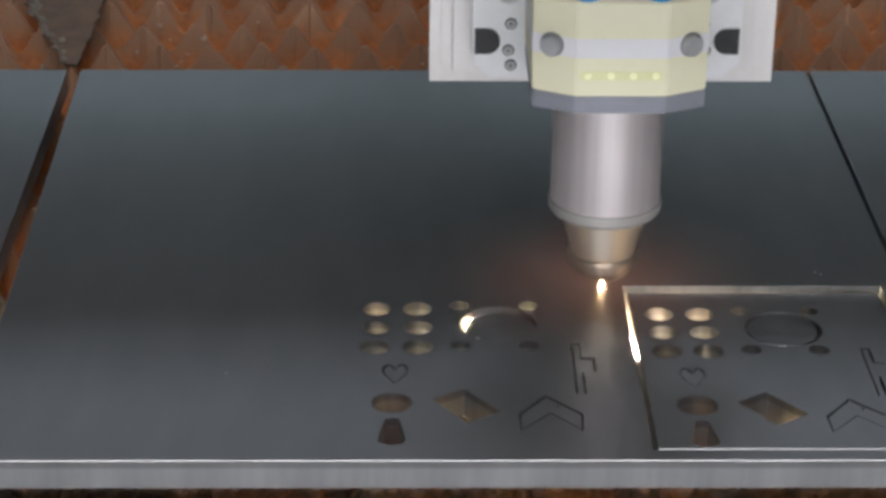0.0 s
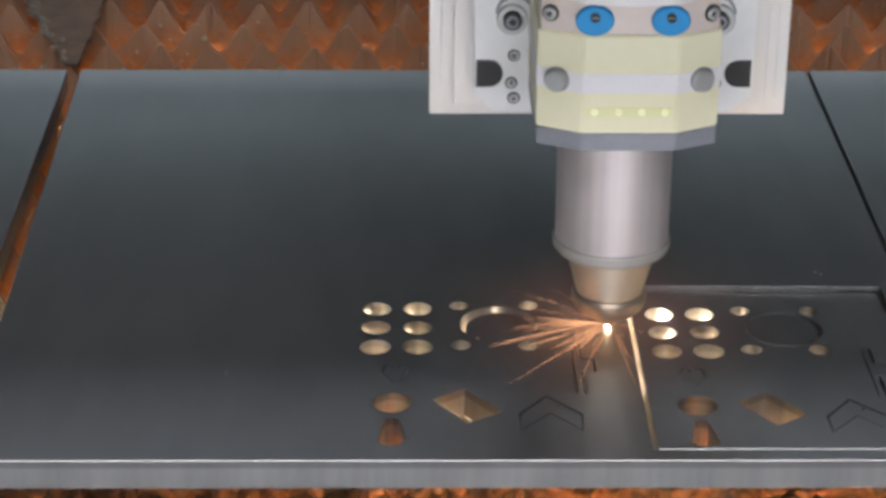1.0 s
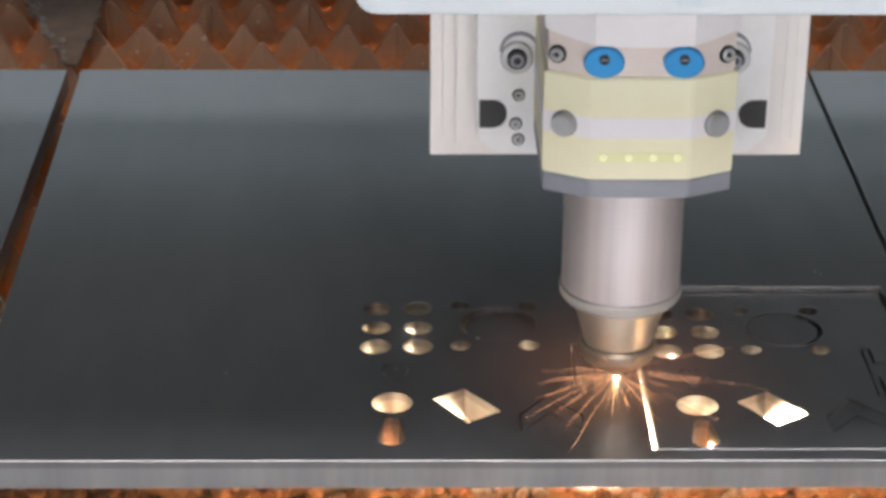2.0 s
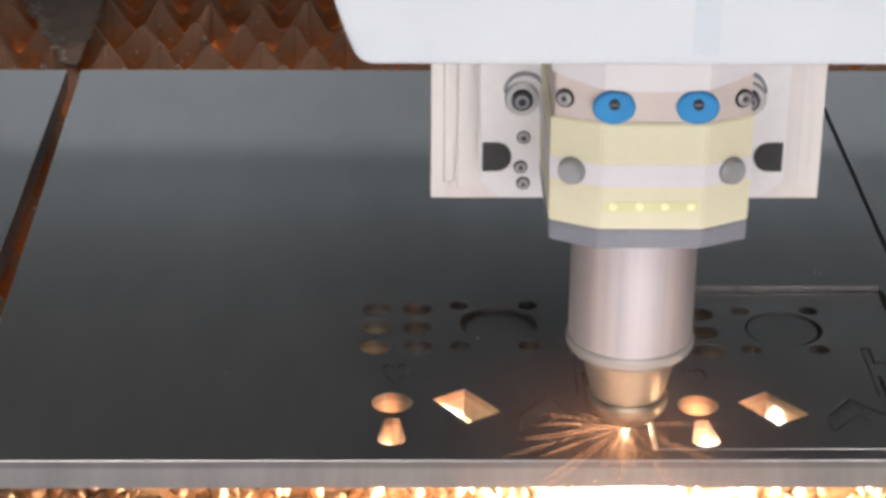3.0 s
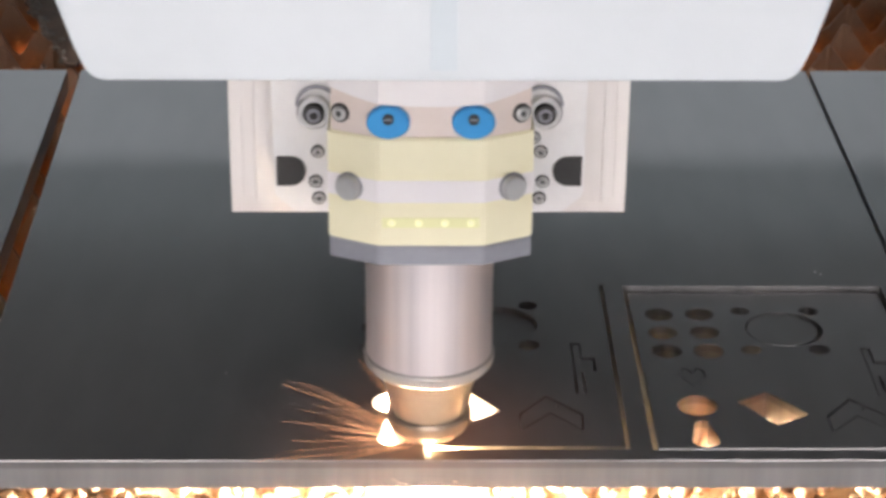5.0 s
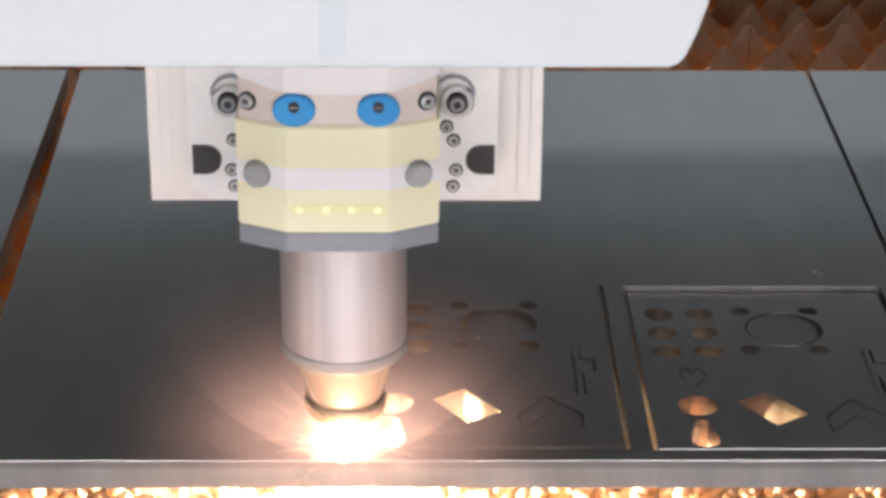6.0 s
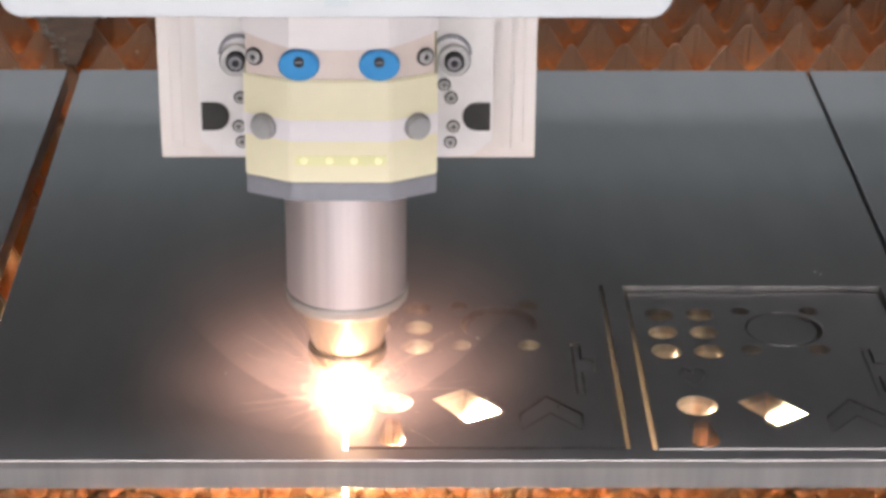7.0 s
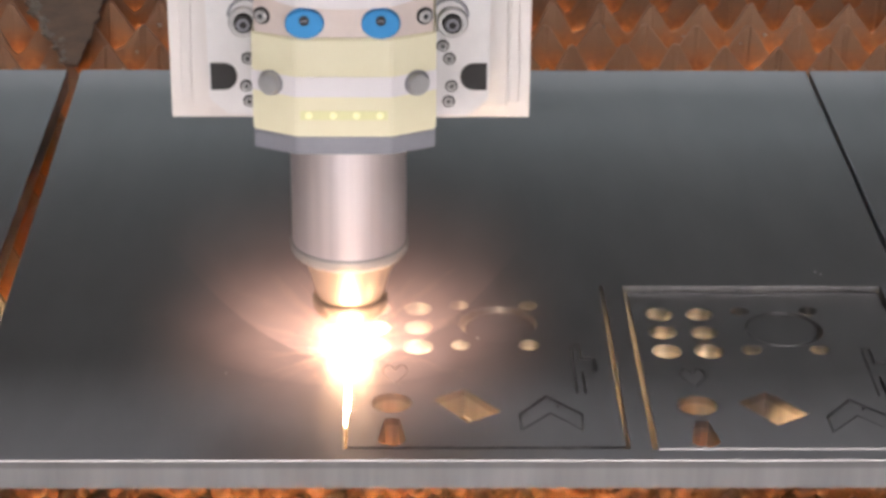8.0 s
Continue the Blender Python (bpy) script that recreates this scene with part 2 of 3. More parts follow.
# Assumed room, out of view; its tones are chosen for reflections in the metal.
shell("floor", (-6, 6, -6, 9, -1.0, -0.9), CONCRETE, "worn blue-grey painted concrete workshop floor")
shell("ceiling", (-6, 6, -6, 9, 4.4, 4.5), CEILPAINT, "grey painted workshop ceiling")
shell("wall_west", (-6.2, -6, -6, 9, -0.9, 4.4), WALLPAINT, "dark grey painted workshop wall")
shell("wall_east", (6, 6.2, -6, 9, -0.9, 4.4), WALLPAINT, "dark grey painted workshop wall")
shell("wall_south", (-6, 6, -6.2, -6, -0.9, 4.4), WALLPAINT, "dark grey painted workshop wall")
north = shell("wall_north", (-6, 6, 9, 9.2, -0.9, 4.4), WALLPAINT, "dark grey painted workshop wall")
# Added panes, out of view: their reflection brightens the far end of the sheet.
for i, x in enumerate((-4.5, -1.5, 1.5, 4.5)):
    w = tagged(new("window_%d" % (i + 1)), "unseen pale glowing pane added for reflections in the sheet", "window", "north windows", "structure")
    w.location = (x, 8.97, 2.50)
    part("pane", box(-1.3, 1.3, 0.0, 0.02, -1.15, 1.15), PANE, w)
    for a in ((-1.36, -1.3, -1.2, 1.2), (1.3, 1.36, -1.2, 1.2), (-1.3, 1.3, -1.2, -1.15), (-1.3, 1.3, 1.15, 1.2)):
        part("window_frame", box(a[0], a[1], -0.03, 0.03, a[2], a[3]), ALU, w)
# Assumed ceiling panels, out of view, for the soft light from above.
for x in (-1.05, 1.05):
    for y in (-4.6, -2.3):
        c = tagged(new("ceiling_light"), "assumed white ceiling panel light out of view, switched on", "ceiling light", "ceiling lights")
        c.location = (x, y, 4.34)
        part("frame", box(-0.95, 0.95, -0.65, 0.65, 0.0, 0.06, 0.01), WHITE, c)
        part("diffuser", box(-0.9, 0.9, -0.6, 0.6, -0.012, -0.004), PANEL, c, "glowing white diffuser")

# Added ceiling panes, out of view, to be mirrored in the sheet front.
for i, x in enumerate((-4.5, -1.5, 1.5, 4.5)):
    w = tagged(new("window_%d" % (i + 5)), "unseen glowing ceiling pane added for reflections in the sheet front", "skylight", "skylights", "structure")
    w.location = (x, 7.9, 4.37)
    part("pane", box(-1.35, 1.35, -0.7, 0.7, 0.0, 0.02), ROOFPANE, w)
    for a in ((-1.42, -1.35, -0.77, 0.77), (1.35, 1.42, -0.77, 0.77), (-1.35, 1.35, -0.77, -0.7), (-1.35, 1.35, 0.7, 0.77)):
        part("window_frame", box(a[0], a[1], a[2], a[3], -0.03, 0.03), ALU, w)

# Bright panes added behind the camera as fill light for the head.
for i, x in enumerate((-1.5, 1.5)):
    w = tagged(new("window_%d" % (i + 9)), "unseen bright pane added as fill light for the head", "window", "south windows", "structure")
    w.location = (x, -5.97, 0.75)
    part("pane", box(-1.3, 1.3, -0.02, 0.0, -1.15, 1.15), BRIGHTPANE, w)
    for a in ((-1.36, -1.3, -1.2, 1.2), (1.3, 1.36, -1.2, 1.2), (-1.3, 1.3, -1.2, -1.15), (-1.3, 1.3, 1.15, 1.2)):
        part("window_frame", box(a[0], a[1], -0.03, 0.03, a[2], a[3]), ALU, w)

# ---- cutting bed ----
SLAT_TIP, PITCH = -0.0168, 0.0405


def slat(name, y, seed, first=None, clog=0.0):
    """A saw-toothed support slat along x, burnt uneven along its tips."""
    rng = random.Random(seed)
    x0, x1 = -0.635, 0.675
    low = -0.09 if y < 0.56 else -0.062
    x = x0 if first is None else first - PITCH * 0.5 - PITCH * math.ceil((first - PITCH * 0.5 - x0) / PITCH)
    if first is None:
        x -= rng.uniform(0, PITCH)
    outline = []
    while x < x1:
        h = rng.uniform(-0.0035, 0.0)
        v = rng.uniform(-0.003, 0.003) + clog * rng.uniform(0.8, 1.2)
        m = x + PITCH * 0.5 + rng.uniform(-0.002, 0.002)
        outline += [(x, -0.0425 + v), (x + 0.0045, -0.0405 + v), (m - 0.0025, SLAT_TIP + h - 0.001), (m + 0.0005, SLAT_TIP + h), (m + 0.0028, SLAT_TIP + h - rng.uniform(0.0005, 0.003)), (x + PITCH - 0.0045, -0.0405 + v)]
        x += PITCH
    bm = bmesh.new()
    rows = []
    for px, pz in outline:
        lean = rng.uniform(-0.0025, 0.0025) if pz > -0.03 else 0
        px = min(max(px, -0.64), 0.68)
        rows.append([bm.verts.new((px, dy + lean, z)) for dy, z in ((-0.002, pz), (0.002, pz))] + [bm.verts.new((px, dy, z)) for dy, z in ((0.002, low), (-0.002, low))])
    for a, b in zip(rows, rows[1:]):
        for i in range(4):
            bm.faces.new((a[i], a[(i + 1) % 4], b[(i + 1) % 4], b[i]))
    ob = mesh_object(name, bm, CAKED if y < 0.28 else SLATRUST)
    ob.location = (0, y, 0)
    return tagged(ob, "saw-toothed support slat caked with grey-brown slag" if y < 0.28 else "rusty saw-toothed support slat, glow from below put into its colour", "support slat", "support slats")


SLATS = [0.0490 + 0.0495 * k for k in range(3)] + [0.2095 + 0.0495 * k for k in range(8)] + [0.0245 + 0.0495 * k for k in range(12, 20)]
for k, y in enumerate(SLATS):
    slat("support_slat", y, 40 + k, {2: 0.0040, 12: -0.1975, 13: -0.0533}.get(k), 0.009 if k in (1, 2) else 0.0)


tips = [(x, 0.0245 + 0.0495 * k) for k in range(11, 16) for x in [-0.45 + 0.0135 * i for i in range(66)]]


def slag_lump(seed, r):
    bm = bmesh.new()
    bmesh.ops.create_icosphere(bm, subdivisions=2, radius=r)
    rng = random.Random(seed)
    o = Vector((rng.uniform(0, 9), rng.uniform(0, 9), rng.uniform(0, 9)))
    for v in bm.verts:
        v.co *= 1 + 0.55 * noise.noise(v.co / r * 1.3 + o) + 0.25 * noise.noise(v.co / r * 3.1 + o)
        v.co.z *= 0.9
    return bm


rng = random.Random(5)
crust = bmesh.new()
for k in range(190):
    lump = slag_lump(100 + k, rng.uniform(0.0020, 0.0055))
    x = -0.30 + 0.62 * k / 190 + rng.uniform(-0.004, 0.004)
    bmesh.ops.translate(lump, verts=lump.verts, vec=(x, 0.0455 + rng.uniform(-0.003, 0.001), rng.choice((-0.0425, -0.0465, -0.0515)) + rng.uniform(-0.004, 0.003)))
    me = bpy.data.meshes.new("lump")
    lump.to_mesh(me)
    lump.free()
    crust.from_mesh(me)
    bpy.data.meshes.remove(me)
tagged(mesh_object("slag_crust", crust, SLAG, True), "rough crust of slag along a support slat", "slag", kind="stuff")

rng = random.Random(9)
spatter = bmesh.new()
for k, (x, y) in enumerate(tips):
    if rng.random() > 0.12:
        continue
    lump = slag_lump(400 + k, rng.uniform(0.0010, 0.0026))
    bmesh.ops.translate(lump, verts=lump.verts, vec=(x, y - 0.0022, rng.uniform(-0.046, -0.030)))
    me = bpy.data.meshes.new("lump")
    lump.to_mesh(me)
    lump.free()
    spatter.from_mesh(me)
    bpy.data.meshes.remove(me)
tagged(mesh_object("slag_spatter", spatter, SLAG, True), "small lumps of slag stuck to the slats", "slag", kind="stuff")
rng = random.Random(31)
edge = []
for (ax, ay), (bx, by) in (((-0.2507, 0.6099), (-0.2500, 0.7999)), ((-0.2500, 0.7999), (-0.3300, 0.7995)), ((-0.3300, 0.7995), (-0.2607, 0.6099)), ((-0.2607, 0.6099), (-0.2507, 0.6099))):
    n = max(2, round(math.hypot(bx - ax, by - ay) / 0.012))
    edge += [(ax + (bx - ax) * i / n + rng.uniform(-0.0022, 0.0022), ay + (by - ay) * i / n + rng.uniform(-0.003, 0.003)) for i in range(n)]
scrap = tagged(mesh_object("steel_offcut", slab(edge, [], -0.0030, 0.0), [SCRAP, SCRAP, SCRAP, SCRAP]), "dark grey-brown steel offcut lying across the slats", "steel offcut")
scrap.location = (0, 0, -0.0125)
dross = bmesh.new()
for k in range(38):
    u = rng.random()
    lump = slag_lump(900 + k, rng.uniform(0.0012, 0.0036))
    bmesh.ops.translate(lump, verts=lump.verts, vec=(-0.2607 - 0.0650 * u + rng.gauss(0, 0.0022), 0.6120 + 0.1860 * u + rng.gauss(0, 0.004), -0.0125 + rng.uniform(-0.001, 0.001)))
    me = bpy.data.meshes.new("lump")
    lump.to_mesh(me)
    lump.free()
    dross.from_mesh(me)
    bpy.data.meshes.remove(me)
ob = part("dross", dross, DROSS, scrap, "grey beads of dross along the torn edge", True)
ob.location = (0, 0, 0.0125)
tagged(ob, kind="stuff")

tray = tagged(new("slag_tray"), "soot-dark steel tray under the support slats", "tray")
part("bottom", box(-0.64, 0.68, -0.12, 1.04, -0.24, -0.23), BED, tray)
part("side", box(-0.65, -0.64, -0.13, 1.05, -0.24, -0.03), RUST, tray)
part("side", box(0.68, 0.69, -0.13, 1.05, -0.24, -0.03), RUST, tray)
part("end", box(-0.64, 0.68, 1.04, 1.05, -0.24, -0.02), RUST, tray)
# Added wall, out of view: keeps light from below off the sheet front.
part("end", box(-0.64, 0.68, -0.014, -0.006, -0.23, -0.030), RUST, tray)
# Added ledge, out of view: throws the warm light of the jet upwards.
part("bounce_ledge", box(-0.64, 0.68, -0.12, -0.0145, -0.042, -0.034, 0.002), SLAG, tray, "unseen ledge added to bounce warm light up")
part("stand", box(-0.6, 0.64, -0.1, 1.0, -0.9, -0.24), BED, tray)

# ---- sheets ----
THICK = 0.0166
X0, X1, YB = -0.2428, 0.2912, 0.5642
KX0, KX1, KY, KTOP = -0.0343, 0.1126, 0.0128, 0.2045  # middle lines of the running cut
KW = 0.0012
B_SHIFT = (0.1632, -0.0008)


def shapes(dx, dy):
    """The cut-outs of one part: open holes, and outlines whose waste still sits in them."""
    s = lambda pts: [(x + dx, y + dy) for x, y in pts]
    open_holes = [circle(x + dx, y + dy, r) for x, y, r in (
        (-0.0199, 0.1727, 0.0083), (0.0036, 0.1727, 0.0083), (-0.0200, 0.1490, 0.0083), (0.0038, 0.1490, 0.0083), (-0.0202, 0.1254, 0.0087), (0.0036, 0.1254, 0.0087),
        (0.0279, 0.1771, 0.0056), (0.0680, 0.1771, 0.0056), (0.0279, 0.1274, 0.0058), (0.0663, 0.1274, 0.0060), (-0.0102, 0.0609, 0.0110))]
    bell = [(-0.0136, 0.0437), (-0.0150, 0.0370), (-0.0172, 0.0240), (-0.0174, 0.0205), (-0.0150, 0.0170), (-0.0101, 0.0156), (-0.0052, 0.0170), (-0.0028, 0.0205), (-0.0030, 0.0240), (-0.0052, 0.0370), (-0.0064, 0.0437), (-0.0100, 0.0450)]
    diamond = [(0.0117, 0.0646), (0.0299, 0.0388), (0.0480, 0.0510), (0.0289, 0.0766)]
    open_holes += [s(bell), s(diamond)]
    heart = []
    for i in range(40):
        a = 2 * math.pi * i / 40
        hx, hy = 16 * math.sin(a) ** 3, 13 * math.cos(a) - 5 * math.cos(2 * a) - 2 * math.cos(3 * a) - math.cos(4 * a)
        heart.append((-0.0088 - hx * 0.00046, 0.0945 + hy * 0.00085))
    chevron = [(0.0572, 0.0485), (0.0576, 0.0304), (0.0740, 0.0491), (0.0908, 0.0304), (0.0915, 0.0485), (0.0727, 0.0690)]
    bar = [(0.0894, 0.1295), (0.0894, 0.0712), (0.0950, 0.0712), (0.0950, 0.0960), (0.1020, 0.0960), (0.1020, 0.1125), (0.0950, 0.1125), (0.0950, 0.1295)]
    disc = circle(0.0500 + dx, 0.1533 + dy, 0.0222, 56)
    return open_holes, [s(heart), s(chevron), s(bar)], disc


def rect(x0, y0, x1, y1, n=1):
    return [(x0, y0), (x1, y0), (x1, y1), (x0, y1)]


BX0, BX1, BY0, BY1 = 0.1251, 0.2790, 0.0105, 0.2030
oa, ka, da = shapes(0, 0)
w = KW
running_cut = [(KX0 - w, 0.205), (KX0 - w, KY - w), (KX1 + w, KY - w), (KX1 + w, KTOP), (KX1 - w, KTOP), (KX1 - w, KY + w), (KX0 + w, KY + w), (KX0 + w, 0.205)]
sheet = tagged(mesh_object("steel_sheet", slab([(-0.2328, 0.0), (X1, 0.0), (X1, YB), (X0, YB)], oa + ka + [da, running_cut, rect(BX0, BY0, BX1, BY1)], -THICK, 0.0), [SHEET, CUT, WORN, EDGE]),
               "thick dark grey mill-finish steel sheet with laser-cut holes", "steel sheet", "sheets on the bed")
tagged(mesh_object("steel_sheet", slab([(-0.85, 0.0), (-0.2489, 0.0), (-0.2532, YB), (-0.85, YB)], [], -THICK, 0.0), [SHEET, CUT, WORN, EDGE]), "plain dark grey steel sheet lying on the slats", "steel sheet", "sheets on the bed")
tagged(mesh_object("steel_sheet", slab(rect(0.2942, 0.0, 0.85, YB), [], -THICK, 0.0), [SHEET, CUT, WORN, EDGE]), "plain dark grey steel sheet beside a narrow gap", "steel sheet", "sheets on the bed")

# the finished part beside the running cut: sunk a little into its opening at the back
ob_, kb, db = shapes(*B_SHIFT)
done = tagged(mesh_object("cut_part", slab(inset(rect(BX0, BY0, BX1, BY1), 0.0022), ob_ + kb + [db], -THICK, 0.0), [SHEET, CUT, CUT, CUT]),
              "finished steel part with holes, loose in its opening", "cut part")
done.matrix_basis = Matrix.Translation((0.0008, BY0, -0.0006)) @ pose(0, 0, 0, -0.9) @ Matrix.Translation((0, -BY0, 0))

for (dx, dy), outlines, disc, m in (((0, 0), ka, da, Matrix()), (B_SHIFT, kb, db, done.matrix_basis.copy())):
    for name, pts, sink, tilt in (("heart_slug", outlines[0], 0.0004, 0.6), ("chevron_slug", outlines[1], 0.0003, -0.4), ("bar_slug", outlines[2], 0.0008, 0.8), ("disc_slug", disc, 0.0028, 1.0)):
        area = sum(pts[i - 1][0] * pts[i][1] - pts[i][0] * pts[i - 1][1] for i in range(len(pts)))
        pts = pts if area > 0 else pts[::-1]
        cx, cy = sum(p[0] for p in pts) / len(pts), sum(p[1] for p in pts) / len(pts)
        ring = inset([(x - cx, y - cy) for x, y in pts], 0.0021 if name == "disc_slug" else 0.0010)
        sl = tagged(mesh_object(name, slab(ring, [circle(0.0785 + dx - cx, 0.0575 + dy - cy, 0.0011, 12)] if name == "chevron_slug" else [], -THICK, 0.0, 0.0002), [SHEET, CUT, SHEET, CUT]), "loose steel waste piece still lying in its cut outline", "steel waste", "waste pieces")
        slip = (0.0, 0.0)
        if name == "disc_slug":
            slip, sink = ((0.0012, -0.0010), sink) if dx == 0 else ((-0.0006, 0.0016), 0.0012)
        sl.matrix_basis = m @ Matrix.Translation((cx + slip[0], cy + slip[1], -sink)) @ pose(0, 0, 0, tilt, tilt * 0.4, 0)

drop = bmesh.new()
bmesh.ops.create_icosphere(drop, subdivisions=3, radius=0.0010)
for v in drop.verts:
    v.co.z *= 0.75
bead = tagged(mesh_object("metal_droplet", drop, BOLT, True), "small shiny solidified metal droplet on a waste disc", "metal droplet")
bead.location = (0.0377, 0.1405, -0.0026)
# Beads for a spot on the left and two small dents on the right.
for x, y, s in ((-0.1016, 0.0941, 0.5), (0.2430, 0.2220, 0.7), (0.2459, 0.2188, 0.5)):
    spot = copy_thing(bead, pose(x, y, 0.0002 * s, 0, 0, 40))
    spot.scale = (s, s, s)
    spot["label"] = "small bead standing for a spot or dent on the sheet"

# the metal still filling the running cut, blown out below as the nozzle passes
slugs = []


def kerf_piece(x0, x1, y0, y1, t):
    ob = mesh_object("kerf_metal", box(x0, x1, y0, y1, -THICK + 0.0002, 0.0), SHEET)
    tagged(ob, "narrow strip of sheet metal in the line of the cut", "cut metal", "metal along the cut line")
    slugs.append((ob, t))


def when(test):
    return next((k / 100 for k in range(0, 801) if test(*tip_at(k / 100))), None)


STEP = 0.0066
y = KTOP
while y > KY + w + 1e-6:
    a = max(KY + w, y - STEP)
    kerf_piece(KX1 - w, KX1 + w, a, y, when(lambda tx, ty: ty < (a + y) / 2))
    y = a
x = KX1 + w
while x > KX0 + w + 1e-6:
    a = max(KX0 + w, x - STEP)
    kerf_piece(a, x, KY - w, KY + w, when(lambda tx, ty: tx < (a + x) / 2 and ty < 0.0139))
    x = a
y = KY - w
while y < 0.205 - 1e-6:
    a = min(0.205, y + STEP)
    kerf_piece(KX0 - w, KX0 + w, y, a, when(lambda tx, ty: tx < -0.033 and ty > (a + y) / 2))
    y = a

# ---- cutting head ----
# built with the nozzle tip's axis at x = 0, y = 0 and the sheet at z = 0
HY = 0.0035
head_thing = tagged(new("laser_cutter"), "laser cutting head with pale yellow body and steel nozzle", "cutting head")


def prism(front, z0, z1, bevel=0.0):
    bm = bmesh.new()
    lo = [bm.verts.new((x, y + HY, z0)) for x, y in front]
    hi = [bm.verts.new((x, y + HY, z1)) for x, y in front]
    k = len(front)
    for i in range(k):
        bm.faces.new((lo[i], lo[(i + 1) % k], hi[(i + 1) % k], hi[i]))
    bm.faces.new(lo[::-1])
    bm.faces.new(hi)
    if bevel:
        bmesh.ops.bevel(bm, geom=bm.edges[:], offset=bevel, segments=2, affect="EDGES")
    return bm


def facets(d=0.0, back=0.03):
    return [(-0.047 - d, -0.059), (-0.0245, -0.070 - d), (0.0245, -0.070 - d), (0.047 + d, -0.059), (0.047 + d, back), (-0.047 - d, back)]


part("collar", prism(facets(0.0), 0.1365, 0.1462, 0.0005), GREY, head_thing, "dark grey lower collar")
part("body", prism(facets(0.0004), 0.1464, 0.2000, 0.0008), YELLOW, head_thing, "pale yellow plastic body")
part("white_band", prism(facets(0.0006), 0.1685, 0.1795, 0.0001), PALE, head_thing, "white band round the body")
part("recess", prism(facets(-0.0012), 0.2000, 0.2450, 0.0006), PEACH, head_thing, "matt aluminium face")
# upper housing with a lower edge that sags in the middle
bm = bmesh.new()
cols = []
for i in range(25):
    x = -0.0476 + 0.0952 * i / 24
    fy = -0.0592 if abs(x) > 0.047 else (-0.0725 if abs(x) <= 0.0245 else -0.0725 + (abs(x) - 0.0245) / 0.0225 * 0.0125)
    zl = 0.2165 + 0.0055 * (abs(x) / 0.0476) ** 2.2
    cols.append([bm.verts.new((x, yy + HY, zz)) for yy, zz in ((fy, zl), (fy, 0.34), (0.03, 0.34), (0.03, zl))])
for a, b in zip(cols, cols[1:]):
    for i in range(4):
        bm.faces.new((a[i], b[i], b[(i + 1) % 4], a[(i + 1) % 4]))
bm.faces.new(cols[0])
bm.faces.new(cols[-1][::-1])
part("upper_housing", bm, PALE, head_thing, "white upper housing")

for x in (-0.0194, 0.0192):
    cap = sharp_turned("blue_cap", [(0.0, 0.0), (0.0098, 0.0), (0.0098, 0.0030), (0.0090, 0.0036), (0.0, 0.0036)], BLUE, head_thing, "round blue anodised cap", 40,
                       Matrix.Translation((x, -0.0690 + HY, 0.2085)) @ Matrix.Diagonal((1, 1, 0.80, 1)) @ FACING)
    sharp_turned("cap_screw", [(0.0, 0.0), (0.0025, 0.0), (0.0025, 0.0012), (0.0013, 0.0012), (0.0012, 0.0003), (0.0, 0.0003)], BLACK, cap, "black socket screw", 20,
                 Matrix.Translation((x, -0.0726 + HY, 0.2106)) @ FACING)
    part("slot", box(x - 0.0018, x + 0.0018, -0.0740 + HY, -0.0729 + HY, 0.2102, 0.2109, 0.0001), GREY, cap, "worn slot of the screw")
for x in (-0.0412, 0.0412):
    s = 1 if x > 0 else -1
    sharp_turned("dark_ring", [(0.0, 0.0), (0.0045, 0.0), (0.0045, 0.0008), (0.0, 0.0008)], BLACK, head_thing, "dark ring round the screw", 24, Matrix.Translation((x, -0.0616 + HY, 0.2095)) @ pose(0, 0, 0, 0, 0, 26 * s) @ FACING)
    sharp_turned("face_screw", [(0.0, 0.0), (0.0034, 0.0), (0.0034, 0.0018), (0.0029, 0.0022), (0.0015, 0.0022), (0.0014, 0.0004), (0.0, 0.0004)], BOLT, head_thing, "", 24,
                 Matrix.Translation((x, -0.0616 + HY, 0.2095)) @ pose(0, 0, 0, 0, 0, 26 * s) @ FACING)
    # Shadow outline round the bolt head, built as a flat grey ring.
    sharp_turned("dark_ring", [(0.0, 0.0), (0.0067, 0.0), (0.0067, 0.0007), (0.0, 0.0007)], GREY, head_thing, "grey ring for the shadow round the bolt head", 28,
                 Matrix.Translation((x * 0.905, -0.0648 + HY, 0.1745)) @ pose(0, 0, 0, 0, 0, 26 * s) @ FACING)
    sharp_turned("hex_bolt", [(0.0, 0.0), (0.0060, 0.0), (0.0060, 0.0030), (0.0054, 0.0038), (0.0, 0.0038)], BOLT, head_thing, "round steel bolt head", 28,
                 Matrix.Translation((x * 0.905, -0.0650 + HY, 0.1745)) @ pose(0, 0, 0, 0, 0, 26 * s) @ FACING)
# Glow between the LEDs, put into the colour of a thin strip.
strip = part("glow_band", box(-0.0225, 0.0225, -0.0709 + HY, -0.0700 + HY, 0.1560, 0.1610, 0.0003), GLOWBAND, head_thing, "yellow-green glow of the lights, put into a coloured strip")
for x in (-0.018, -0.0055, 0.0065, 0.0185):
    sharp_turned("led", [(0.0, 0.0), (0.0019, 0.0), (0.0017, 0.0007), (0.0, 0.0010)], LED, strip, "lit yellow indicator light", 18, Matrix.Translation((x, -0.0708 + HY, 0.1586)) @ FACING)

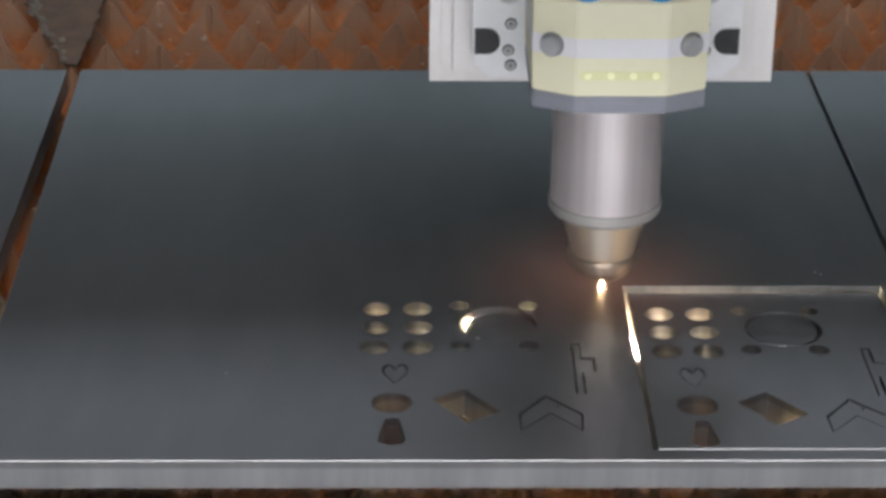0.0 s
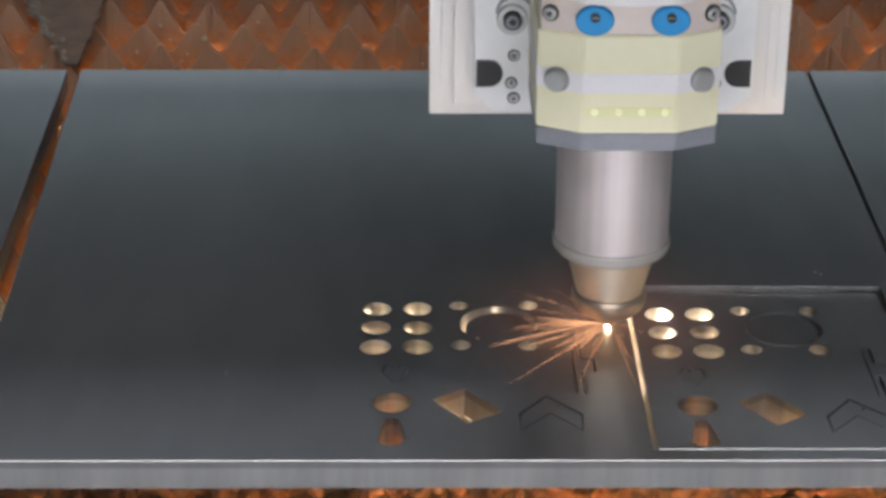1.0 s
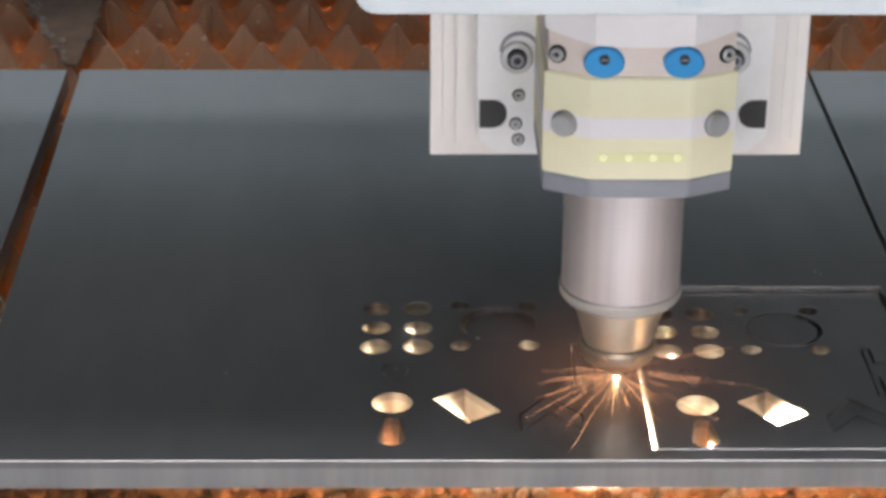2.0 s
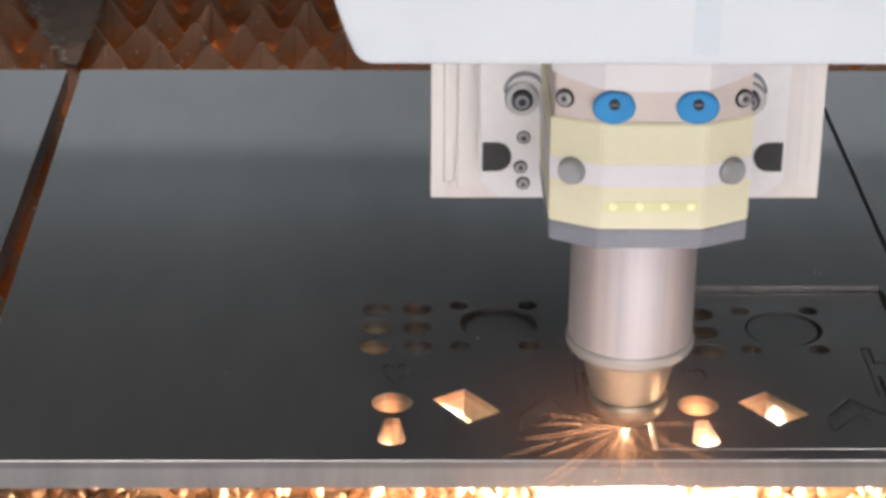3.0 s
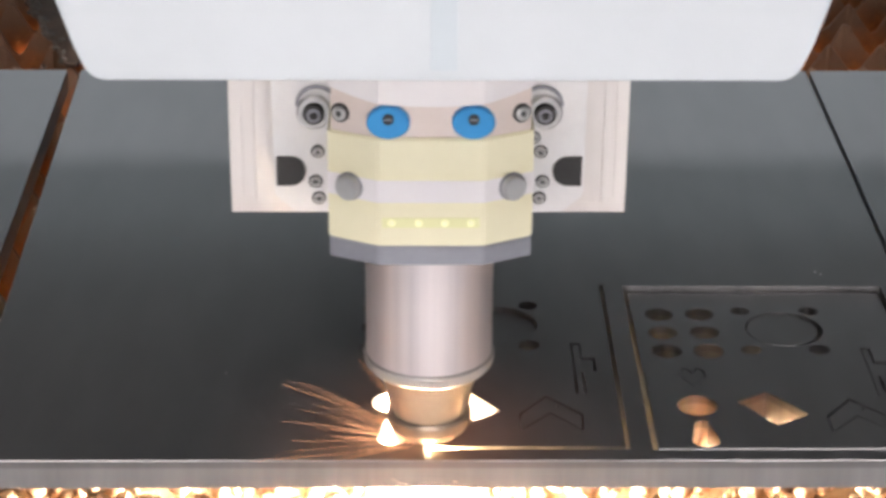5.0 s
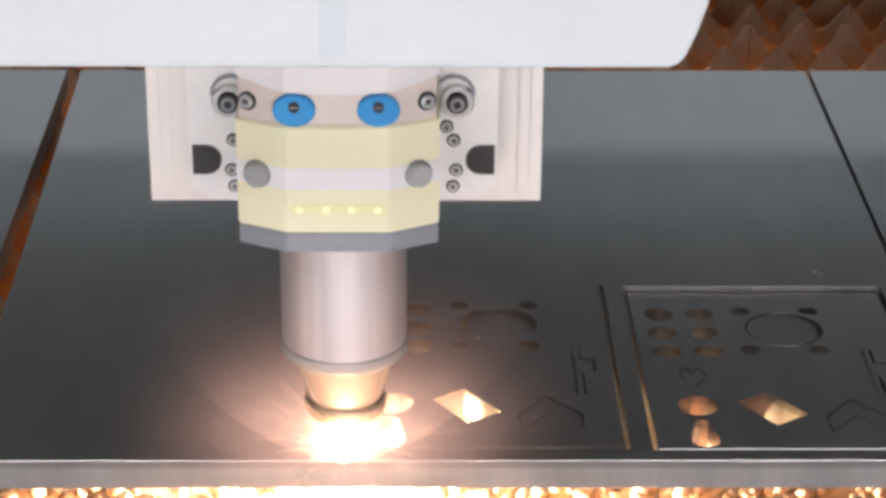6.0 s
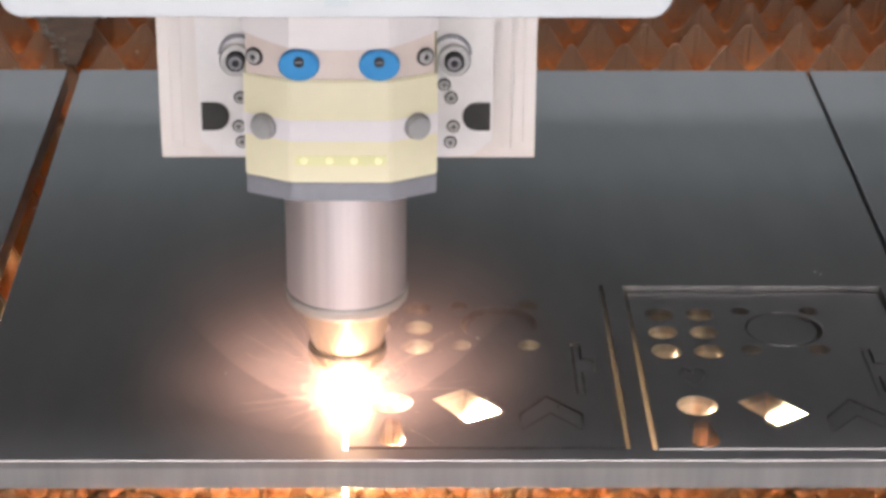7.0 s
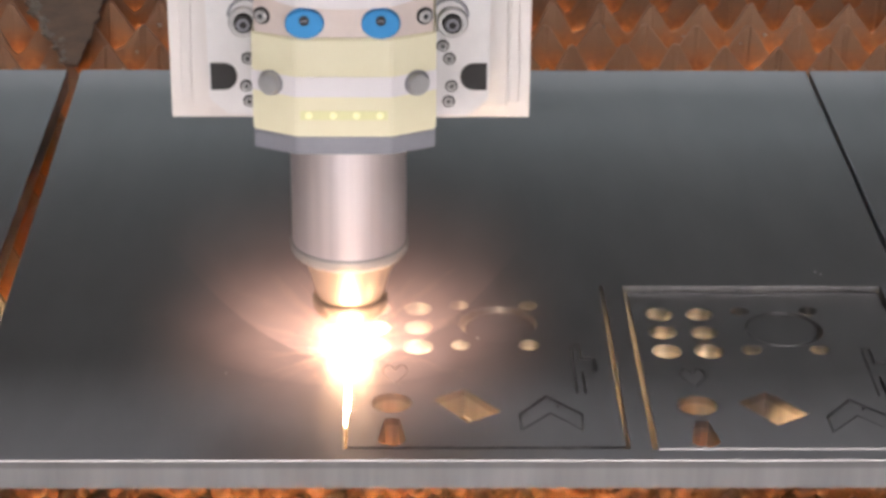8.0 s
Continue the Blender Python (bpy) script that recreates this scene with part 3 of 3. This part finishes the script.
# mounting plate behind, stepped, with side blocks
py = 0.0550 + HY
part("mounting_plate", box(-0.1022, 0.1022, py, py + 0.014, 0.1072, 0.42, 0.0008), ALU, head_thing, "milled aluminium mounting plate")
for s in (-1, 1):
    a, b = sorted((s * 0.0880, s * 0.0955))
    part("plate_rib", box(a, b, py - 0.004, py + 0.001, 0.1180, 0.42, 0.0006), ALU, head_thing)
    a, b = sorted((s * 0.0740, s * 0.0885))
    part("plate_step", box(a, b, py - 0.012, py + 0.001, 0.1180, 0.42, 0.0006), ALU, head_thing)
    pts = [(0.030, 0.1215), (0.0670, 0.1215), (0.0775, 0.1310), (0.0790, 0.34), (0.030, 0.34)]
    bm = bmesh.new()
    f0 = [bm.verts.new((s * x, 0.0230 + HY, z)) for x, z in pts]
    f1 = [bm.verts.new((s * x, 0.0560 + HY, z)) for x, z in pts]
    for i in range(5):
        bm.faces.new((f0[i], f0[(i + 1) % 5], f1[(i + 1) % 5], f1[i]))
    bm.faces.new(f0)
    bm.faces.new(f1[::-1])
    bmesh.ops.recalc_face_normals(bm, faces=bm.faces)
    bmesh.ops.bevel(bm, geom=bm.edges[:], offset=0.0008, segments=2, affect="EDGES")
    side = part("side_block", bm, BLOCK_ALU, head_thing, "pale aluminium side block")
    # D-shaped black plug, part of its shadow built into the black shape
    bm = bmesh.new()
    d = [(s * 0.0762, 0.1370), (s * 0.0762, 0.1522)] + [(s * (0.0692 - 0.0076 * math.sin(a)), 0.1446 + 0.0076 * math.cos(a)) for a in [math.pi * i / 12 for i in range(13)]]
    f0 = [bm.verts.new((x, 0.0212 + HY, z)) for x, z in d]
    f1 = [bm.verts.new((x, 0.0240 + HY, z)) for x, z in d]
    for i in range(len(d)):
        bm.faces.new((f0[i], f0[(i + 1) % len(d)], f1[(i + 1) % len(d)], f1[i]))
    bm.faces.new(f0)
    bm.faces.new(f1[::-1])
    part("rubber_plug", bm, BLACK, side, "black rubber plug with part of its shadow")
    for x, z in ((0.0555, 0.1550), (0.0568, 0.1388), (0.0553, 0.1298)) + (((0.0518, 0.1625),) if s > 0 else ()):
        sharp_turned("dark_ring", [(0.0, 0.0), (0.0035, 0.0), (0.0035, 0.0004), (0.0, 0.0004)], BLACK, side, "dark ring round the screw", 20, Matrix.Translation((s * x, 0.0230 + HY, z)) @ FACING)
        sharp_turned("block_screw", [(0.0, 0.0), (0.0027, 0.0), (0.0027, 0.0014), (0.0023, 0.0018), (0.0014, 0.0018), (0.0013, 0.0004), (0.0, 0.0004)], BOLT, side, "", 20,
                     Matrix.Translation((s * x, 0.0230 + HY, z)) @ FACING)
    port = sharp_turned("round_port", [(0.0, 0.0), (0.0086, 0.0), (0.0086, 0.0034), (0.0078, 0.0042), (0.0058, 0.0042), (0.0052, 0.0016), (0.0, 0.0016)], BOLT, side, "dark ringed round port", 36,
                        Matrix.Translation((s * 0.0570, 0.0230 + HY, 0.1768)) @ FACING)
    sharp_turned("port_core", [(0.0, 0.0), (0.0050, 0.0), (0.0050, 0.0048), (0.0042, 0.0052), (0.0, 0.0052)], BLACK, port, "", 24, Matrix.Translation((s * 0.0570, 0.0210 + HY, 0.1768)) @ FACING)
    sharp_turned("port_ring", [(0.0, 0.0), (0.0037, 0.0), (0.0037, 0.0005), (0.0030, 0.0006), (0.0, 0.0006)], GREY, port, "", 24, Matrix.Translation((s * 0.0570, 0.0159 + HY, 0.1768)) @ FACING)
    sharp_turned("port_pin", [(0.0, 0.0), (0.0020, 0.0), (0.0018, 0.0004), (0.0, 0.0004)], BLACK, port, "", 18, Matrix.Translation((s * 0.0570, 0.0153 + HY, 0.1768)) @ FACING)
    # Shadow above the port, built as a raised grey arch.
    arch = [(math.cos(a) * r, math.sin(a) * r) for r in (0.0092, 0.0106) for a in [math.pi * i / 14 for i in range(15)]]
    bm = bmesh.new()
    v0 = [bm.verts.new((s * 0.0555 + x, 0.0205 + HY, 0.1800 + z)) for x, z in arch]
    v1 = [bm.verts.new((s * 0.0555 + x, 0.0240 + HY, 0.1800 + z)) for x, z in arch]
    for i in range(14):
        for v in (v0, v1):
            bm.faces.new((v[i], v[i + 1], v[i + 16], v[i + 15]))
        bm.faces.new((v0[i], v0[i + 1], v1[i + 1], v1[i]))
        bm.faces.new((v0[i + 15], v0[i + 16], v1[i + 16], v1[i + 15]))
    part("port_shadow", bm, GREY, side)

# turned barrel, ring, cone and nozzle
sharp_turned("barrel", [(0.0, 0.0560), (0.0319, 0.0560), (0.0319, 0.0900), (0.0320, 0.1366), (0.0, 0.1366)], STEEL, head_thing, "turned steel barrel", 96)
sharp_turned("sleeve_ring", [(0.0, 0.0494), (0.0276, 0.0494), (0.0306, 0.0506), (0.0326, 0.0530), (0.0331, 0.0574), (0.0327, 0.0582), (0.0, 0.0582)], RING, head_thing, "matt steel sleeve ring", 96)
sharp_turned("seam_ring", [(0.0, 0.0580), (0.0324, 0.0580), (0.0325, 0.0583), (0.0324, 0.0588), (0.0, 0.0588)], SEAM, head_thing, "dark seam above the sleeve ring", 96)
sharp_turned("cone", [(0.0, 0.0238), (0.0186, 0.0238), (0.0193, 0.0258), (0.0226, 0.0385), (0.0256, 0.0500), (0.0, 0.0500)], CONE, head_thing, "tan polished cone", 64)
sharp_turned("nozzle_holder", [(0.0, 0.0085), (0.0110, 0.0085), (0.0155, 0.0108), (0.0198, 0.0150), (0.0212, 0.0180), (0.0214, 0.0224), (0.0204, 0.0240), (0.0194, 0.0236), (0.0, 0.0236)], BRASS, head_thing, "ceramic nozzle holder", 64)
sharp_turned("nozzle", [(0.0, 0.0012), (0.0022, 0.0012), (0.0030, 0.0022), (0.0062, 0.0058), (0.0080, 0.0092), (0.0, 0.0092)], BRASS, head_thing, "copper nozzle tip", 40)

# white cover in front of and round the head
cover_pts = []
half = lambda z: 0.1375 + max(0.0, z - 0.28) * 0.33
CX, CR, CZ = 0.0035, 0.010, 0.2775
side_up = [(half(0.292) + 0.0005, 0.2915), (half(0.33), 0.33), (half(0.60) * 0.93, 0.60)]
corner = [(0.1300 + CR * 0.95 * math.sin(a), CZ + CR - CR * math.cos(a)) for a in [radians(75) * i / 8 for i in range(9)]]
right = [(0.0, CZ)] + corner + side_up
cover_pts = [(CX + x, z) for x, z in right] + [(CX - x, z) for x, z in right[:0:-1]]
bm = bmesh.new()
f0 = [bm.verts.new((x, -0.2000 + HY, z)) for x, z in cover_pts]
f1 = [bm.verts.new((x, -0.1965 + HY, z)) for x, z in cover_pts]
k = len(cover_pts)
for i in range(k):
    bm.faces.new((f0[i], f0[(i + 1) % k], f1[(i + 1) % k], f1[i]))
bm.faces.new(f0)
bm.faces.new(f1[::-1])
bmesh.ops.recalc_face_normals(bm, faces=bm.faces)
bmesh.ops.bevel(bm, geom=[e for e in bm.edges if abs(e.verts[0].co.y - e.verts[1].co.y) < 1e-6 and e.verts[0].co.y < -0.198 + HY], offset=0.0012, segments=3, affect="EDGES")
cover = part("front_cover", bm, WHITE, head_thing, "white painted sheet-metal cover")
for s in (-1, 1):
    bm = bmesh.new()
    ys = (-0.1965 + HY, 0.055 + HY)
    a = [bm.verts.new((CX + s * (half(z) * (0.93 if z > 0.5 else 1) - d), y, z)) for y in ys for z, d in ((0.294, 0.001), (0.60, 0.001), (0.60, 0.004), (0.294, 0.004))]
    for i in range(4):
        bm.faces.new((a[i], a[(i + 1) % 4], a[4 + (i + 1) % 4], a[4 + i]))
    bm.faces.new(a[:4])
    bm.faces.new(a[4:][::-1])
    part("cover_side", bm, WHITE, head_thing)
part("cover_stripe", box(CX - 0.0052, CX + 0.0052, -0.2006 + HY, -0.1995 + HY, 0.2822, 0.58, 0.0002), grainy("pale_blue_paint", (0.455, 0.52, 0.565), (0.485, 0.55, 0.595), 20, (0.3, 0.4)), cover, "pale blue vertical stripe")

part("carriage_arm", box(-0.04, 0.04, py + 0.013, 0.615, 0.353, 0.41, 0.004), GREY, head_thing, "grey steel carriage arm")

# gantry that carries the head along the bed, on two end carriages
gantry = tagged(new("gantry"), "dark steel gantry beam across the cutting bed", "gantry")
part("beam", box(-1.02, 1.02, 0.52, 0.62, 0.136, 0.335, 0.006), BEAM, gantry, "dark steel cross beam")
part("rail", box(-0.98, 0.98, 0.535, 0.555, 0.335, 0.352, 0.002), STEEL, gantry, "steel guide rail")
part("rail", box(-0.98, 0.98, 0.585, 0.605, 0.335, 0.352, 0.002), STEEL, gantry, "steel guide rail")
for s in (-1, 1):
    a, b = sorted((s * 0.94, s * 1.06))
    part("end_carriage", box(a, b, 0.52, 0.84, -0.10, 0.28, 0.006), GREY, gantry, "grey end carriage")
for s in (-1, 1):
    a, b = sorted((s * 0.93, s * 1.07))
    way = tagged(new("bed_rail"), "long grey steel runway beside the cutting bed", "machine rail", "runways")
    part("beam", box(a, b, -0.3, 1.3, -0.9, -0.12, 0.008), GREY, way)
    part("rail", box(a + 0.05, b - 0.05, -0.3, 1.3, -0.12, -0.10, 0.002), STEEL, way)

# ---- fire of the cut ----
def glow(name, bm, mat, parent, label):
    return tagged(part(name, bm, mat, parent, label), kind="stuff")


def needles(seed, count, centre_z, shortest, mean, thick, thin, low, high, top=9.0):
    """Hair-thin glowing needles that stand for the bloom of a hot point on all sides, most of them short."""
    rng = random.Random(seed)
    verts, faces = [], []
    for _ in range(count):
        a = rng.uniform(0, 2 * math.pi)
        e = math.asin(rng.uniform(math.sin(radians(low)), math.sin(radians(high))))
        d = Vector((math.cos(a) * math.cos(e), math.sin(a) * math.cos(e), math.sin(e)))
        length = min(0.075, shortest + rng.expovariate(1 / mean))
        if centre_z + d.z * length > top:
            length = max(0.004, (top - centre_z) / d.z)
        u = d.cross(Vector((0.3, 0.2, 0.9))).normalized()
        v = d.cross(u)
        k = len(verts)
        for r, s in ((thick, 0.004), (thin, length)):
            for q in range(3):
                t = 2 * math.pi * q / 3
                verts.append(Vector((0, 0, centre_z)) + d * s + (u * math.cos(t) + v * math.sin(t)) * r)
        faces += [(k + q, k + (q + 1) % 3, k + 3 + (q + 1) % 3, k + 3 + q) for q in range(3)]
    bm = bmesh.new()
    me = bpy.data.meshes.new("needles")
    me.from_pydata(verts, [], faces)
    bm.from_mesh(me)
    bpy.data.meshes.remove(me)
    return bm


jet = tagged(new("molten_jet"), "white-hot jet of molten metal below the sheet", "molten jet")
part("core", turned([(0.0001, -0.062), (0.0030, -0.060), (0.0030, -0.045), (0.0028, -0.028), (0.0022, -0.019), (0.0008, -0.017), (0.0001, -0.0158)], 20), JET_TOP, jet, "glowing stream", True)
stream = part("stream", turned([(0.0001, -0.205), (0.0022, -0.200), (0.0040, -0.150), (0.0034, -0.090), (0.0030, -0.062), (0.0001, -0.060)], 20), JET, jet, "glowing stream", True)
part("bead", turned([(0.0001, -0.010), (0.0006, -0.006), (0.0008, 0.0), (0.0013, 0.0008), (0.0008, 0.0011), (0.0001, 0.0012)], 16), BEAD, jet, "glowing cut point", True)
# Bloom below the front edge, built as fine glowing needles.
glow("bloom_needle", needles(21, 4200, -0.0270, 0.008, 0.006, 0.00006, 0.00002, -60, 40, -0.006), BLOOM_HOT, jet, "fine white-hot needles that stand for bloom")

flare = tagged(new("cutting_flare"), "blinding white-hot plasma flare on the cut", "plasma flare")


def halo_sheet(r, z, bend):
    """A round sheet for the bloom, flat or curled up like a bowl, about the hot point."""
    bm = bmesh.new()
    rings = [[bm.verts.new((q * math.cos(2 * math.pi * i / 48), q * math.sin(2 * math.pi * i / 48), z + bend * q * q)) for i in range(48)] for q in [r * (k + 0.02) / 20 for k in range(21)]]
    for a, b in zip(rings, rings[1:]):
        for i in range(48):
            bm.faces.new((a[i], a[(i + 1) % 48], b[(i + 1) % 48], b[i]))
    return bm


def ball(r, z, tall, seed=None, amount=0.0):
    bm = bmesh.new()
    bmesh.ops.create_icosphere(bm, subdivisions=4, radius=r)
    o = Vector((seed or 0, 3.1, 1.7))
    for v in bm.verts:
        d = v.co.normalized()
        v.co *= 1 + amount * noise.noise(d * 2.2 + o) + amount * 0.5 * noise.noise(d * 6 + o)
        v.co.z = v.co.z * tall + z
    return bm


part("core", ball(0.0122, 0.005, 1.0, 2, 0.14), FLARE, flare, "white-hot core", True)
# Bloom and star rays of the flare, built as glowing needles.
glow("bloom_needle", needles(11, 1500, 0.0030, 0.010, 0.0040, 0.00005, 0.00002, -8, 85), BLOOM_HOT, flare, "fine white-hot needles that stand for bloom")
glow("bloom_needle", needles(12, 1600, 0.0030, 0.012, 0.012, 0.00003, 0.00001, -10, 80), BLOOM_WARM, flare, "fine orange needles that stand for bloom")
# Bloom round flare and cut, built as glowing see-through sheets.
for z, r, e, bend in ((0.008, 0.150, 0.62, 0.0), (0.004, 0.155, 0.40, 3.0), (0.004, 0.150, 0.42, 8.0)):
    part("halo_layer", halo_sheet(r, z, bend), halo_layer("flare_halo", (1.0, 0.61, 0.49), e, r, z), flare, "soft bloom round the flare, built as a glowing sheet", True)
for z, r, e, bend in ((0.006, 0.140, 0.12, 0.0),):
    part("halo_layer", halo_sheet(r, z, bend), halo_layer("cut_halo", (1.0, 0.44, 0.27), e, r, z), jet, "faint warm bloom round the cut, built as a glowing sheet", True)
trail = tagged(new("molten_trail"), "glowing molten trail in the fresh cut", "molten metal")
part("streak", turned([(0.0001, -0.0990), (0.0007, -0.094), (0.0010, -0.060), (0.0012, -0.024), (0.0015, -0.004), (0.0001, 0.0)], 16, pose(0, 0, 0, -90)), TRAIL, trail, "", True)


def spray(seed, count, spread, aim=180):
    """Thin tapered streaks that fan out low over the sheet from the cut."""
    rng = random.Random(seed)
    bm = bmesh.new()
    for _ in range(count):
        a = radians(aim + rng.gauss(0, spread))
        el = radians(abs(rng.gauss(0, 13)) + 1)
        length = rng.uniform(0.012, 0.034) if rng.random() < 0.65 else rng.uniform(0.035, 0.070)
        start = rng.uniform(0.0, 0.012) if rng.random() < 0.7 else rng.uniform(0.012, 0.03)
        rad = rng.uniform(0.00003, 0.00006)
        prev = None
        for j in range(6):
            u = j / 5
            d = start + length * u
            p = Vector((d * math.cos(a) * math.cos(el), d * math.sin(a) * math.cos(el), 0.0016 + d * math.sin(el) - 2.2 * d * d * 0.6))
            p.z = max(p.z, 0.0006)
            rr = rad * (0.25 + 0.75 * math.sin(math.pi * min(1, 0.1 + u * 0.9)))
            side = Vector((-math.sin(a), math.cos(a), 0))
            ring = [bm.verts.new(p + side * rr), bm.verts.new(p + Vector((0, 0, rr))), bm.verts.new(p - side * rr)]
            if prev:
                for k in range(3):
                    bm.faces.new((prev[k], prev[(k + 1) % 3], ring[(k + 1) % 3], ring[k]))
            prev = ring
    return tagged(mesh_object("spark_spray", bm, SPARK), "fan of thin orange sparks thrown over the sheet", "sparks", kind="stuff")


sprays = [spray(1, 20, 20), spray(2, 22, 15), spray(3, 16, 20)]


def motions():
    walk(head_thing, [(t, pose(x, y, 0)) for t, x, y in TIP])
    walk(gantry, [(t, pose(0, y, 0)) for t, x, y in TIP])
    walk(jet, [(t, pose(x, y, 0)) for t, x, y in TIP])
    walk(stream, [(0, pose(0, 0, -0.165)), (0.2, pose(0, 0, -0.130)), (0.8, pose(0, 0, 0)), (8, pose(0, 0, 0))])
    rows = []
    for k in range(0, 81):
        t = k / 10
        x, y = tip_at(t)
        if t < 5.75:
            rows.append((t, pose(x, y + 0.02, -0.125)))
        else:
            u = min(1.0, (t - 5.75) / 0.2)
            rows.append((t, pose(x + 0.0005, y - float(np.interp(t, [6.0, 6.5, 8.0], [0.017, 0.0205, 0.031])) * u, -0.125 + 0.127 * u, 0, 0, 14 * math.sin(k * 2.3))))
    walk(flare, rows)
    rows = []
    for k in range(0, 81):
        t = k / 10
        x, y = tip_at(t)
        dip = float(np.interp(t, [0, 3.2, 3.4, 5.5, 5.7, 6.1, 7.3, 7.6, 7.9, 8], [25, 25, 9, 9, 80, 80, 9, 3.5, 0.5, 0.5]))
        turn = float(np.interp(t, [0, 3.15, 3.45, 5.55, 5.85, 8], [180, 180, 90, 90, 0, 0]))
        back = float(np.interp(t, [0, 5.75, 6.0, 8], [0.0, 0.0, 0.012, 0.012]))
        rows.append((t, pose(x, y - back, float(np.interp(t, [0, 0.1, 8], [-0.06, 0.0004, 0.0004])), dip, 0, turn)))
    walk(trail, rows)
    for i, ob in enumerate(sprays):
        rng = random.Random(70 + i)
        rows = []
        for k in range(0, 81):
            t = k / 10
            x, y = tip_at(t)
            turn = float(np.interp(t, [0, 1.0, 1.5, 2.9, 3.4, 8], [20, 42, 80, 85, -20, -20])) + (-1, 0, 1)[i] * float(np.interp(t, [0, 1.0, 1.5, 2.9, 3.4, 8], [18, 26, 52, 52, 9, 9])) + rng.uniform(-5, 5)
            z = float(np.interp(t, [0, 0.05, 0.15, 5.7, 5.85, 8], [-0.10, -0.10, 0.0, 0.0, -0.10, -0.10]))
            rows.append((t, pose(x, y, z, 0, 0, turn)))
        walk(ob, rows)
    for ob, t in slugs:
        rest = pose(0, 0, 0)
        gone = pose(0, 0, -0.20)
        if t is None or t > 7.9:
            continue
        t = max(t, 0.0)
        rows = [(0, rest)] if t > 0.05 else []
        if t > 0.05:
            rows.append((t, rest))
        rows += [(t + 0.1 if t > 0.05 else 0, gone), (8, gone)]
        walk(ob, rows)


motions()
